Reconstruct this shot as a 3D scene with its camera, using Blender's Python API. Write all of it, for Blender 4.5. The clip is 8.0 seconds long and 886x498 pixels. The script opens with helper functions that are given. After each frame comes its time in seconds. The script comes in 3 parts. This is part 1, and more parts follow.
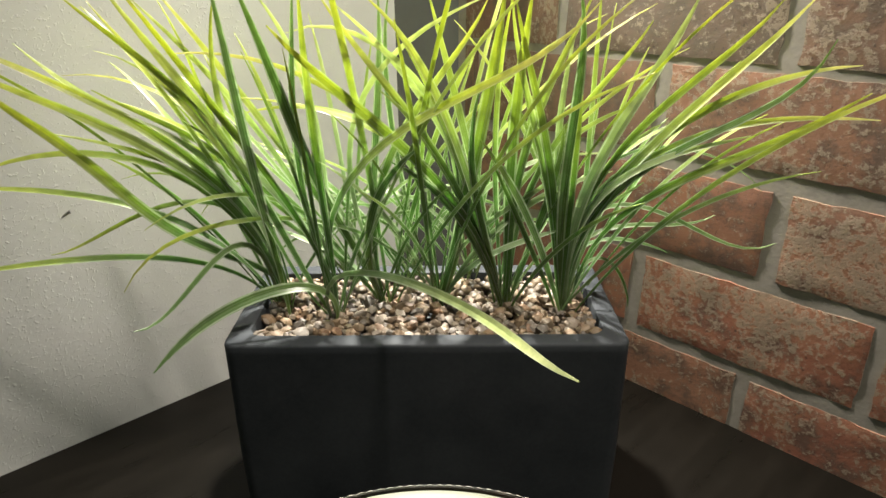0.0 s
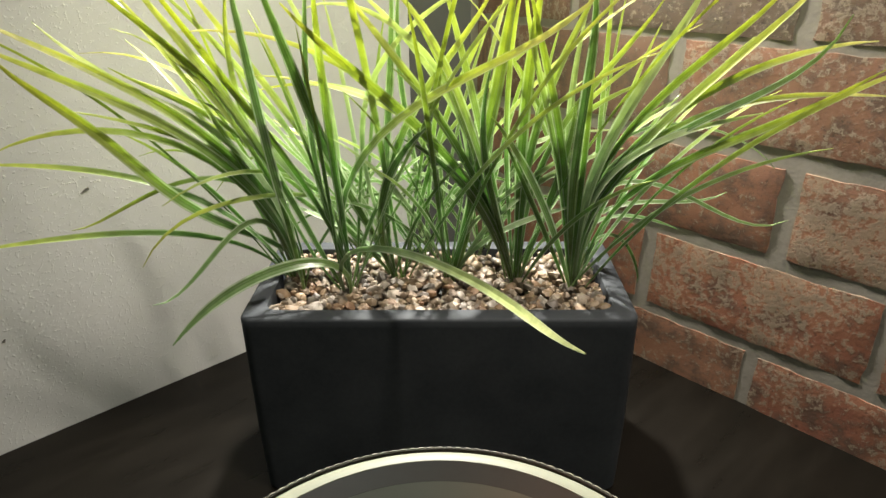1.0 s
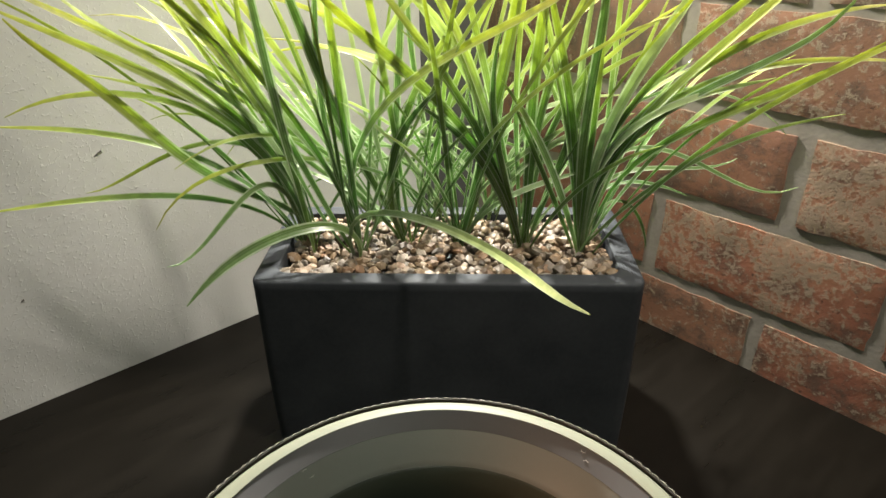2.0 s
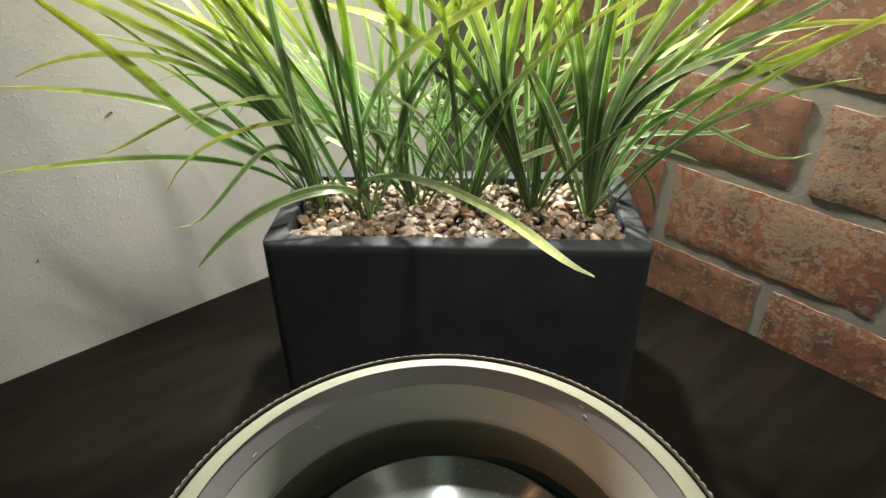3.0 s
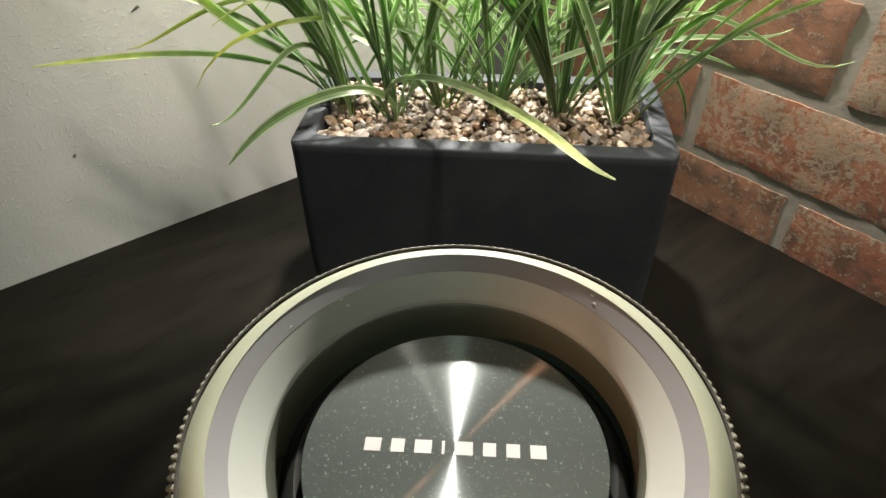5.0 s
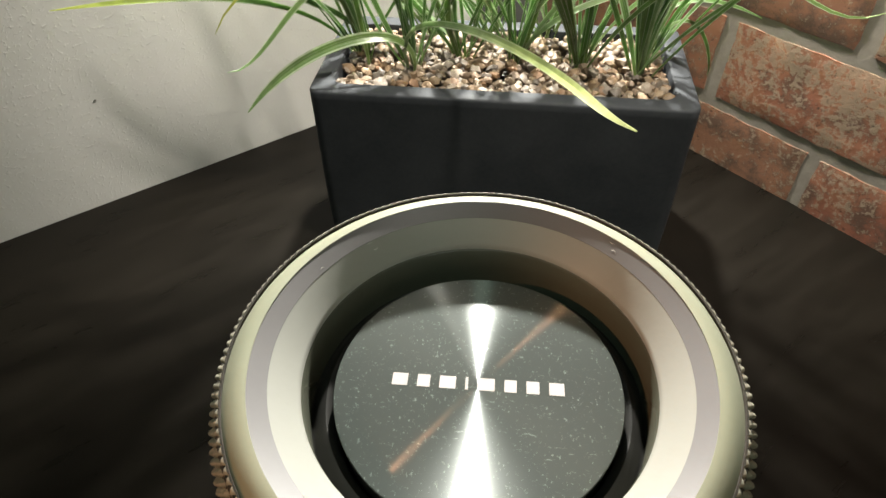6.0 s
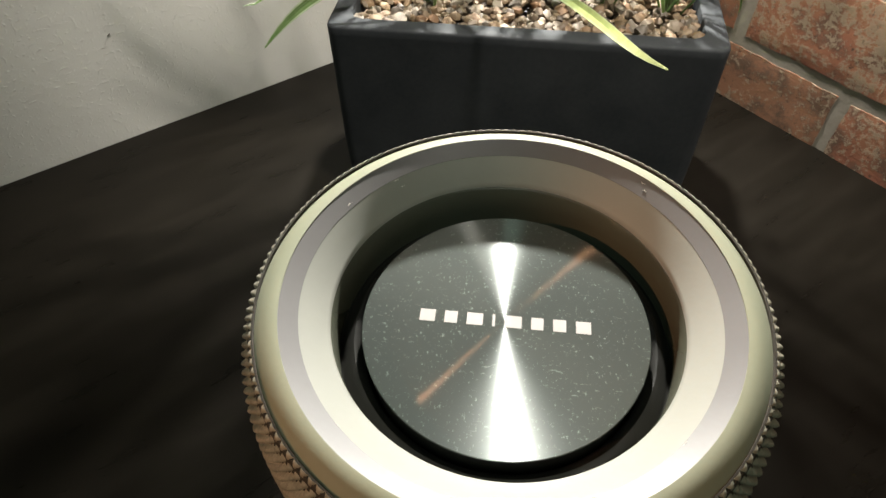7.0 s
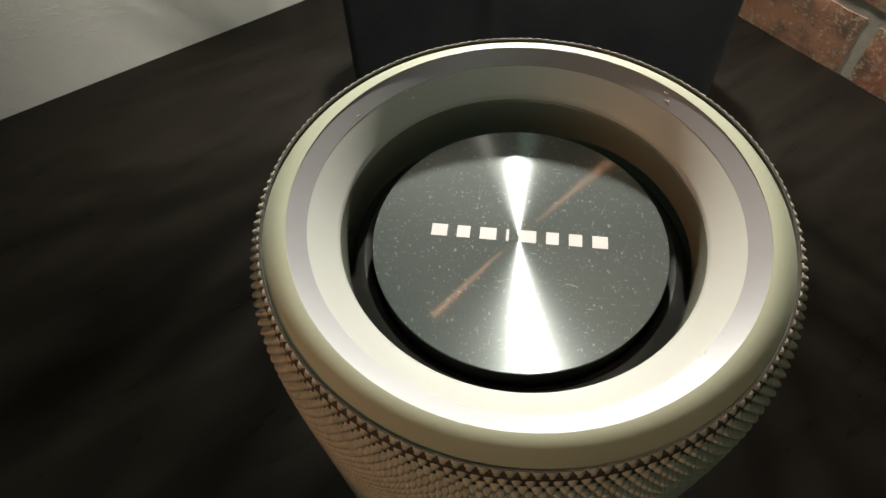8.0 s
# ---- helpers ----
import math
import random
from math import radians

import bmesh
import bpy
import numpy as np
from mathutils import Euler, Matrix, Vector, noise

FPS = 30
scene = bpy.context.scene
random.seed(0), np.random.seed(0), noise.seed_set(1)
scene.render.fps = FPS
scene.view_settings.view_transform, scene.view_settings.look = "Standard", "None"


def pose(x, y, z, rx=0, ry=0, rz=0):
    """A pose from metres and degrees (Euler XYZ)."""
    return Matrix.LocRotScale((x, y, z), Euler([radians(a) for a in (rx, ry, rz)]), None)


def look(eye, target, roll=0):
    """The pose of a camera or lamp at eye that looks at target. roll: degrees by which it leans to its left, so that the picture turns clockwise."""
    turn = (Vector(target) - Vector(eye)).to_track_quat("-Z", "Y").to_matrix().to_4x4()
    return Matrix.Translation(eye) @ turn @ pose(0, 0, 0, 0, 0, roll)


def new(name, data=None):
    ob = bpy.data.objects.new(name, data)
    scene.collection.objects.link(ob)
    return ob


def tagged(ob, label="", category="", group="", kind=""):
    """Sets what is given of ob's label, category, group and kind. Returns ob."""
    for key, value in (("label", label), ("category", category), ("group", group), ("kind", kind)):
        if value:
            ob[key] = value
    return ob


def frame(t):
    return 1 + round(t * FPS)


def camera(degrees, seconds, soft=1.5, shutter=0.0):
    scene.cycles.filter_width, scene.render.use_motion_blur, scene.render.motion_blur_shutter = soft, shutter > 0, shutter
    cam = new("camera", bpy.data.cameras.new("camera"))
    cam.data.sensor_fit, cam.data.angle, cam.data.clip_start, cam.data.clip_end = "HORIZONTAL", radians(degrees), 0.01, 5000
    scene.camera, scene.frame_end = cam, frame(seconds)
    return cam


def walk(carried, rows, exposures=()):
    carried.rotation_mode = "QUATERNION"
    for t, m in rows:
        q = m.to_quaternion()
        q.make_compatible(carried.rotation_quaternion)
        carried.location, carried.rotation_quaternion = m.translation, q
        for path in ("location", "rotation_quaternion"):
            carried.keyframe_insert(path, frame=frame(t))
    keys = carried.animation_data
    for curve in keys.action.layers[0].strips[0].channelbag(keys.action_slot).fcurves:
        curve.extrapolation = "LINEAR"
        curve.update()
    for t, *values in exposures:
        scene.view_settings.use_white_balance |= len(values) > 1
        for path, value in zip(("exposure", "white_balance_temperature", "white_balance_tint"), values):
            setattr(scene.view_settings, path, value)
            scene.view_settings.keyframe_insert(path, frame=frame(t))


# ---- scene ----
cam = camera(69.8, 8.0)
# seconds, eye in metres, yaw, pitch, roll in degrees
PATH = [
    (0, 0.00072, -0.03490, 0.26962, -1.756, -23.912, -0.366),
    (0.5, 0.00152, -0.03673, 0.26964, -1.134, -25.094, -0.547),
    (1, 0.00089, -0.03876, 0.27092, -0.538, -25.963, -0.736),
    (1.5, 0.00098, -0.04061, 0.27107, 0.003, -27.455, -0.791),
    (3, 0.00214, -0.04359, 0.27068, 1.587, -31.963, -0.843),
    (3.5, 0.00254, -0.04377, 0.26954, 2.370, -34.020, -0.923),
    (4, 0.00211, -0.04438, 0.26945, 3.019, -36.074, -0.992),
    (4.5, 0.00307, -0.04689, 0.27043, 3.775, -38.207, -1.014),
    (6, 0.00101, -0.05280, 0.27345, 6.190, -44.477, -1.238),
    (6.5, -0.00005, -0.05345, 0.27327, 7.196, -47.099, -1.458),
    (7, -0.00130, -0.05335, 0.27250, 8.111, -49.551, -1.802),
    (7.5, -0.00171, -0.05406, 0.27039, 9.251, -52.334, -2.573),
    (8, -0.00168, -0.05440, 0.26809, 9.921, -55.119, -3.299),
]
walk(cam, [(t, pose(x, y, z, 90 + pitch, 0, yaw) @ pose(0, 0, 0, 0, 0, roll)) for t, x, y, z, yaw, pitch, roll in PATH],
     exposures=((0, 0), (1, 0.03), (3, 0.10), (4.5, 0.22), (6, 0.51), (6.5, 0.48), (7, 0.37), (8, 0.16)))

# ---- light ----
world = bpy.data.worlds.new("room_dark")
scene.world = world
world.use_nodes = True
world.node_tree.nodes["Background"].inputs[0].default_value = (0.80, 0.84, 0.74, 1)
world.node_tree.nodes["Background"].inputs[1].default_value = 0.02


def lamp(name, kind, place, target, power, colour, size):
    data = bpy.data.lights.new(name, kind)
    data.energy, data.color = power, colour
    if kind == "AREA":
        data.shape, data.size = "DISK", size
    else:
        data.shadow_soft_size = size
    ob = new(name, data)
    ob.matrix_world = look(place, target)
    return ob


spot = lamp("spot_lamp", "SPOT", (-0.006, 0.444, 0.412), (0.016, 0.044, 0.152), 34.0, (1.0, 0.975, 0.90), 0.012)
spot.data.spot_size, spot.data.spot_blend = radians(100), 0.6
# warm lamp across the room, cone cut to imitate a shadow on the loudspeaker
warm = lamp("wall_lamp", "SPOT", (-0.92, -0.49, 0.80), (0.04, -0.362, 0.546), 20.0, (1.0, 0.48, 0.25), 0.010)
warm.data.spot_size, warm.data.spot_blend = radians(50), 0.02
# unseen greenish fill, added to lift the loudspeaker's dark far side
lamp("green_fill", "AREA", (0.0, -0.85, 1.62), (0, 0.0, 0.2), 3.5, (0.72, 1.0, 0.82), 0.30)
down = lamp("ceiling_lamp", "SPOT", (0.28, 0.00, 1.42), (0.005, 0.465, 0.06), 110.0, (1.0, 0.925, 0.82), 0.060)
down.data.spot_size, down.data.spot_blend = radians(36), 0.8

# ---- materials ----


def nodes_of(name):
    m = bpy.data.materials.new(name)
    m.use_nodes = True
    nt = m.node_tree
    return m, nt, nt.nodes["Principled BSDF"]


def node(nt, kind, **values):
    n = nt.nodes.new(kind)
    for key, value in values.items():
        n.inputs[key.replace("_", " ")].default_value = value
    return n


def ramp(nt, source, stops):
    n = nt.nodes.new("ShaderNodeValToRGB")
    while len(n.color_ramp.elements) < len(stops):
        n.color_ramp.elements.new(0.5)
    for e, (at, colour) in zip(n.color_ramp.elements, stops):
        e.position = at
        e.color = (*colour, 1) if len(colour) == 3 else colour
    nt.links.new(source, n.inputs[0])
    return n.outputs[0]


def mix(nt, factor, a, b, blend="MIX"):
    n = nt.nodes.new("ShaderNodeMix")
    n.data_type, n.blend_type = "RGBA", blend
    for sock, value in ((n.inputs[0], factor), (n.inputs[6], a), (n.inputs[7], b)):
        if isinstance(value, (int, float)):
            sock.default_value = value
        elif isinstance(value, tuple):
            sock.default_value = (*value, 1)
        else:
            nt.links.new(value, sock)
    return n.outputs[2]


def grain(nt, scale, detail=4.0, rough=0.6, coords="Object", stretch=None):
    tc = nt.nodes.new("ShaderNodeTexCoord")
    src = tc.outputs[coords]
    if stretch:
        mp = nt.nodes.new("ShaderNodeMapping")
        mp.inputs["Scale"].default_value = stretch
        nt.links.new(src, mp.inputs[0])
        src = mp.outputs[0]
    n = node(nt, "ShaderNodeTexNoise", Scale=scale, Detail=detail, Roughness=rough)
    nt.links.new(src, n.inputs["Vector"])
    return n.outputs[0]


def bump(nt, bsdf, heights, distance=0.001):
    normal = None
    for height, strength in heights:
        b = node(nt, "ShaderNodeBump", Strength=strength, Distance=distance)
        nt.links.new(height, b.inputs["Height"])
        if normal:
            nt.links.new(normal, b.inputs["Normal"])
        normal = b.outputs[0]
    nt.links.new(normal, bsdf.inputs["Normal"])


def surface(name, dark, light, scale=40, rough=0.6, fine=600, relief=0.15, metal=0.0, distance=0.0005, stretch=None, gloss_var=0.1):
    m, nt, p = nodes_of(name)
    g, f = grain(nt, scale, stretch=stretch), grain(nt, fine, 3, stretch=stretch)
    c = ramp(nt, g, ((0.3, dark), (0.7, light)))
    c = mix(nt, 0.25, c, ramp(nt, f, ((0.3, dark), (0.7, light))))
    nt.links.new(c, p.inputs["Base Color"])
    r = ramp(nt, g, ((0.3, (rough - gloss_var,) * 3), (0.7, (rough + gloss_var,) * 3)))
    nt.links.new(r, p.inputs["Roughness"])
    p.inputs["Metallic"].default_value = metal
    bump(nt, p, ((f, relief),), distance)
    return m


def plaster_material():
    m, nt, p = nodes_of("painted_plaster")
    g, f = grain(nt, 9), grain(nt, 480, 3, 0.55)
    pits = grain(nt, 95, 2, 0.5)
    c = ramp(nt, g, ((0.3, (0.57, 0.565, 0.54)), (0.7, (0.65, 0.64, 0.615))))
    nt.links.new(c, p.inputs["Base Color"])
    p.inputs["Roughness"].default_value = 0.75
    lumps = ramp(nt, f, ((0.56, (0, 0, 0)), (0.68, (1, 1, 1))))
    low = ramp(nt, pits, ((0.4, (0, 0, 0)), (0.75, (1, 1, 1))))
    bump(nt, p, ((lumps, 0.55), (low, 0.25)), 0.00028)
    return m


def brick_material():
    m, nt, p = nodes_of("old_brick")
    info = nt.nodes.new("ShaderNodeObjectInfo")
    base = ramp(nt, info.outputs["Random"], ((0.0, (0.29, 0.098, 0.056)), (0.3, (0.37, 0.132, 0.074)), (0.55, (0.30, 0.118, 0.068)), (0.8, (0.33, 0.152, 0.085)), (1.0, (0.23, 0.105, 0.064))))
    tc = nt.nodes.new("ShaderNodeTexCoord")
    shift = nt.nodes.new("ShaderNodeVectorMath")
    shift.operation = "MULTIPLY_ADD"
    nt.links.new(info.outputs["Random"], shift.inputs[0])
    shift.inputs[1].default_value = (7.3, 3.1, 5.7)
    nt.links.new(tc.outputs["Object"], shift.inputs[2])

    def patch(scale, detail, rough):
        n = node(nt, "ShaderNodeTexNoise", Scale=scale, Detail=detail, Roughness=rough)
        nt.links.new(shift.outputs[0], n.inputs["Vector"])
        return n.outputs[0]

    broad, mid, fine = patch(17, 3, 0.55), patch(60, 6, 0.7), patch(290, 6, 0.75)
    c = mix(nt, ramp(nt, broad, ((0.35, (0, 0, 0)), (0.62, (1, 1, 1)))), base, (0.33, 0.142, 0.074))
    c = mix(nt, ramp(nt, mid, ((0.46, (0, 0, 0)), (0.58, (0.75, 0.75, 0.75)))), c, (0.085, 0.056, 0.040))
    # some bricks are burnt to a grey olive
    tone = nt.nodes.new("ShaderNodeSeparateColor")
    nt.links.new(info.outputs["Color"], tone.inputs[0])
    c = mix(nt, tone.outputs[0], c, (0.125, 0.098, 0.068))
    # lime wash left in flecks, denser on some bricks and areas
    both = nt.nodes.new("ShaderNodeMath")
    both.operation = "MULTIPLY_ADD"
    both.inputs[1].default_value = 0.7
    nt.links.new(broad, both.inputs[0])
    fleck = nt.nodes.new("ShaderNodeMath")
    fleck.operation = "MULTIPLY_ADD"
    fleck.inputs[1].default_value, fleck.inputs[2].default_value = 1.5, -0.10
    nt.links.new(patch(240, 7, 0.75), fleck.inputs[0])
    nt.links.new(fleck.outputs[0], both.inputs[2])
    both2 = nt.nodes.new("ShaderNodeMath")
    both2.operation = "MULTIPLY_ADD"
    both2.inputs[1].default_value = 0.22
    nt.links.new(tone.outputs[1], both2.inputs[0])
    nt.links.new(both.outputs[0], both2.inputs[2])
    half = nt.nodes.new("ShaderNodeMath")
    half.operation = "MULTIPLY"
    half.inputs[1].default_value = 0.5
    nt.links.new(both2.outputs[0], half.inputs[0])
    lime = ramp(nt, half.outputs[0], ((0.575, (0, 0, 0)), (0.612, (0.70, 0.70, 0.70))))
    c = mix(nt, lime, c, (0.35, 0.265, 0.182))
    c = mix(nt, ramp(nt, fine, ((0.32, (0.8, 0.8, 0.8)), (0.42, (0, 0, 0)))), c, (0.06, 0.040, 0.028))
    nt.links.new(c, p.inputs["Base Color"])
    p.inputs["Roughness"].default_value = 0.7
    bump(nt, p, ((mid, 0.28), (fine, 0.35), (lime, 0.25)), 0.0010)
    return m


def leaf_material():
    m, nt, p = nodes_of("plastic_grass")
    uv = nt.nodes.new("ShaderNodeUVMap")
    sep = nt.nodes.new("ShaderNodeSeparateXYZ")
    nt.links.new(uv.outputs[0], sep.inputs[0])
    info = nt.nodes.new("ShaderNodeObjectInfo")
    along = ramp(nt, sep.outputs[0], ((0.0, (0.17, 0.23, 0.05)), (0.10, (0.125, 0.255, 0.075)), (0.38, (0.21, 0.37, 0.10)), (0.6, (0.44, 0.53, 0.12)), (0.86, (0.57, 0.60, 0.11)), (1.0, (0.60, 0.57, 0.17))))
    deep = ramp(nt, sep.outputs[0], ((0.0, (0.15, 0.22, 0.06)), (0.30, (0.19, 0.31, 0.11)), (0.6, (0.27, 0.37, 0.11)), (1.0, (0.48, 0.54, 0.10))))
    tone = nt.nodes.new("ShaderNodeSeparateColor")
    nt.links.new(info.outputs["Color"], tone.inputs[0])
    pick = ramp(nt, tone.outputs[0], ((0.0, (0, 0, 0)), (0.8, (1, 1, 1))))
    c = mix(nt, pick, deep, along)
    # whitish sheen painted into the leaf colour, by the object's green channel
    c = mix(nt, tone.outputs[1], c, (0.60, 0.68, 0.46))
    # pale lengthwise veins
    wave = nt.nodes.new("ShaderNodeMapping")
    wave.inputs["Scale"].default_value = (1.2, 11, 1)
    nt.links.new(uv.outputs[0], wave.inputs[0])
    n = node(nt, "ShaderNodeTexNoise", Scale=1.0, Detail=2.0)
    nt.links.new(wave.outputs[0], n.inputs["Vector"])
    edge = nt.nodes.new("ShaderNodeMath")
    edge.operation = "PINGPONG"
    edge.inputs[1].default_value = 0.5
    nt.links.new(sep.outputs[1], edge.inputs[0])
    lines = ramp(nt, edge.outputs[0], ((0.12, (1, 1, 1)), (0.20, (0, 0, 0)), (0.34, (0, 0, 0)), (0.37, (0.45, 0.45, 0.45)), (0.41, (0, 0, 0))))
    veins = ramp(nt, n.outputs[0], ((0.36, (0, 0, 0)), (0.54, (1, 1, 1))))
    pale = mix(nt, 1.0, lines, veins, "MULTIPLY")
    fade = ramp(nt, sep.outputs[0], ((0.05, (0.35, 0.35, 0.35)), (0.25, (0.85, 0.85, 0.85)), (0.5, (0.8, 0.8, 0.8)), (0.78, (0.35, 0.35, 0.35))))
    pale = mix(nt, 1.0, pale, fade, "MULTIPLY")
    c = mix(nt, pale, c, (0.76, 0.82, 0.64))
    mott = grain(nt, 120, 3)
    c = mix(nt, ramp(nt, mott, ((0.35, (0.25, 0.25, 0.25)), (0.6, (0, 0, 0)))), c, (0.03, 0.08, 0.015))
    nt.links.new(c, p.inputs["Base Color"])
    p.inputs["Roughness"].default_value = 0.27
    p.inputs["Specular IOR Level"].default_value = 0.85
    bump(nt, p, ((n.outputs[0], 0.3),), 0.0004)
    tr = nt.nodes.new("ShaderNodeBsdfTranslucent")
    nt.links.new(c, tr.inputs[0])
    ms = nt.nodes.new("ShaderNodeMixShader")
    ms.inputs[0].default_value = 0.46
    out = nt.nodes["Material Output"]
    nt.links.new(p.outputs[0], ms.inputs[1])
    nt.links.new(tr.outputs[0], ms.inputs[2])
    nt.links.new(ms.outputs[0], out.inputs[0])
    return m


def pebble_material():
    m, nt, p = nodes_of("river_pebbles")
    info = nt.nodes.new("ShaderNodeObjectInfo")
    c = ramp(nt, info.outputs["Random"], ((0.0, (0.049, 0.044, 0.038)), (0.18, (0.132, 0.096, 0.059)), (0.36, (0.193, 0.121, 0.063)), (0.5, (0.074, 0.066, 0.059)), (0.66, (0.203, 0.148, 0.093)), (0.8, (0.176, 0.088, 0.039)), (0.92, (0.264, 0.224, 0.176)), (1.0, (0.061, 0.052, 0.049))))
    g, f = grain(nt, 190, 4), grain(nt, 900, 3)
    c = mix(nt, ramp(nt, g, ((0.35, (0.5, 0.5, 0.5)), (0.6, (0, 0, 0)))), c, (0.132, 0.096, 0.061))
    nt.links.new(c, p.inputs["Base Color"])
    p.inputs["Roughness"].default_value = 0.55
    bump(nt, p, ((g, 0.25), (f, 0.15)), 0.0005)
    return m


def pebble_bed_material():
    m, nt, p = nodes_of("pebble_bed")
    geo = nt.nodes.new("ShaderNodeNewGeometry")
    c = ramp(nt, geo.outputs["Random Per Island"], ((0.0, (0.071, 0.060, 0.048)), (0.25, (0.159, 0.118, 0.074)), (0.5, (0.184, 0.127, 0.074)), (0.75, (0.079, 0.068, 0.060)), (1.0, (0.211, 0.162, 0.110))))
    g = grain(nt, 190, 4)
    c = mix(nt, ramp(nt, g, ((0.35, (0.5, 0.5, 0.5)), (0.6, (0, 0, 0)))), c, (0.193, 0.140, 0.088))
    nt.links.new(c, p.inputs["Base Color"])
    p.inputs["Roughness"].default_value = 0.5
    bump(nt, p, ((g, 0.25),), 0.0005)
    return m


def turned_metal():
    m, nt, p = nodes_of("turned_aluminium")
    tc = nt.nodes.new("ShaderNodeTexCoord")
    flat = nt.nodes.new("ShaderNodeVectorMath")
    flat.operation = "MULTIPLY"
    flat.inputs[1].default_value = (1, 1, 0)
    nt.links.new(tc.outputs["Object"], flat.inputs[0])
    far = nt.nodes.new("ShaderNodeVectorMath")
    far.operation = "LENGTH"
    nt.links.new(flat.outputs[0], far.inputs[0])
    n = node(nt, "ShaderNodeTexNoise", Scale=4800.0, Detail=2.0)
    n.noise_dimensions = "1D"
    nt.links.new(far.outputs["Value"], n.inputs["W"])
    c = ramp(nt, n.outputs[0], ((0.3, (0.12, 0.13, 0.124)), (0.7, (0.235, 0.250, 0.242))))
    dust = grain(nt, 2300, 3, 0.65, stretch=(1, 0.6, 1))
    fibres = grain(nt, 1500, 4, 0.7, stretch=(0.5, 1.3, 1))
    spots = mix(nt, 1.0, ramp(nt, dust, ((0.62, (0, 0, 0)), (0.71, (0.45, 0.45, 0.45)))), ramp(nt, fibres, ((0.625, (0, 0, 0)), (0.72, (0.4, 0.4, 0.4)))), "ADD")
    nt.links.new(c, p.inputs["Base Color"])
    p.inputs["Metallic"].default_value = 1.0
    p.inputs["Roughness"].default_value = 0.25
    p.inputs["Anisotropic"].default_value = 0.95
    tan = nt.nodes.new("ShaderNodeTangent")
    tan.direction_type, tan.axis = "RADIAL", "Z"
    nt.links.new(tan.outputs[0], p.inputs["Tangent"])
    p.inputs["Anisotropic Rotation"].default_value = 0.25
    soft = nt.nodes.new("ShaderNodeBsdfAnisotropic")
    soft.inputs["Color"].default_value = (0.10, 0.108, 0.104, 1)
    soft.inputs["Roughness"].default_value = 0.62
    ms = nt.nodes.new("ShaderNodeMixShader")
    ms.inputs[0].default_value = 0.30
    nt.links.new(p.outputs[0], ms.inputs[1])
    nt.links.new(soft.outputs[0], ms.inputs[2])
    # deep turning grooves throw a long narrow lobe across them
    groove = nt.nodes.new("ShaderNodeBsdfAnisotropic")
    groove.inputs["Color"].default_value = (0.22, 0.235, 0.228, 1)
    groove.inputs["Roughness"].default_value = 0.33
    groove.inputs["Anisotropy"].default_value = 0.84
    nt.links.new(tan.outputs[0], groove.inputs["Tangent"])
    ms2 = nt.nodes.new("ShaderNodeMixShader")
    ms2.inputs[0].default_value = 0.37
    nt.links.new(ms.outputs[0], ms2.inputs[1])
    nt.links.new(groove.outputs[0], ms2.inputs[2])
    # settled dust scatters the light evenly
    matt = node(nt, "ShaderNodeBsdfDiffuse", Color=(0.35, 0.42, 0.385, 1))
    ms3 = nt.nodes.new("ShaderNodeMixShader")
    film = nt.nodes.new("ShaderNodeMath")
    film.operation = "ADD"
    film.inputs[1].default_value = 0.058
    nt.links.new(spots, film.inputs[0])
    nt.links.new(film.outputs[0], ms3.inputs[0])
    nt.links.new(ms2.outputs[0], ms3.inputs[1])
    nt.links.new(matt.outputs[0], ms3.inputs[2])
    nt.links.new(ms3.outputs[0], nt.nodes["Material Output"].inputs[0])
    return m


PLASTER = plaster_material()
BRICK = brick_material()
MORTAR = surface("grey_mortar", (0.23, 0.200, 0.162), (0.34, 0.302, 0.255), 45, 0.85, 420, 0.3, distance=0.0004)
TABLE = surface("dark_table_veneer", (0.0030, 0.0025, 0.0018), (0.0060, 0.0049, 0.0035), 14, 0.30, 500, 0.05, stretch=(1, 5, 1), gloss_var=0.04)
TABLE.node_tree.nodes["Principled BSDF"].inputs["Specular IOR Level"].default_value = 0.13
POST = surface("grey_painted_post", (0.085, 0.083, 0.08), (0.105, 0.102, 0.098), 12, 0.6, 300, 0.15)
GAP_STRIP = surface("dark_gap_strip", (0.05, 0.042, 0.036), (0.085, 0.07, 0.058), 20, 0.6, 300, 0.2, stretch=(4, 4, 0.6))
PAINT = surface("room_paint", (0.48, 0.45, 0.40), (0.54, 0.51, 0.46), 4, 0.8, 150, 0.1)
FLOOR = surface("oak_floor", (0.16, 0.10, 0.06), (0.26, 0.17, 0.10), 6, 0.5, 120, 0.1, stretch=(1, 8, 1))
POT = surface("black_satin_pot", (0.0180, 0.0203, 0.0232), (0.0390, 0.0420, 0.0455), 22, 0.64, 420, 0.12, gloss_var=0.12)
POT.node_tree.nodes["Principled BSDF"].inputs["Specular IOR Level"].default_value = 0.14
LEAF = leaf_material()
PEBBLE = pebble_material()
PEBBLES = pebble_bed_material()
SAGE = surface("sage_plastic", (0.232, 0.236, 0.168), (0.252, 0.256, 0.188), 60, 0.52, 900, 0.05, gloss_var=0.015)
CREAM = surface("satin_cream_plastic", (0.252, 0.252, 0.226), (0.272, 0.272, 0.246), 60, 0.44, 900, 0.04, gloss_var=0.015)
STRIP = surface("milky_light_strip", (0.136, 0.130, 0.130), (0.150, 0.144, 0.143), 60, 0.35, 900, 0.03, gloss_var=0.015)
YARN = surface("woven_yarn", (0.17, 0.155, 0.115), (0.32, 0.295, 0.230), 500, 0.6, 3000, 0.12)
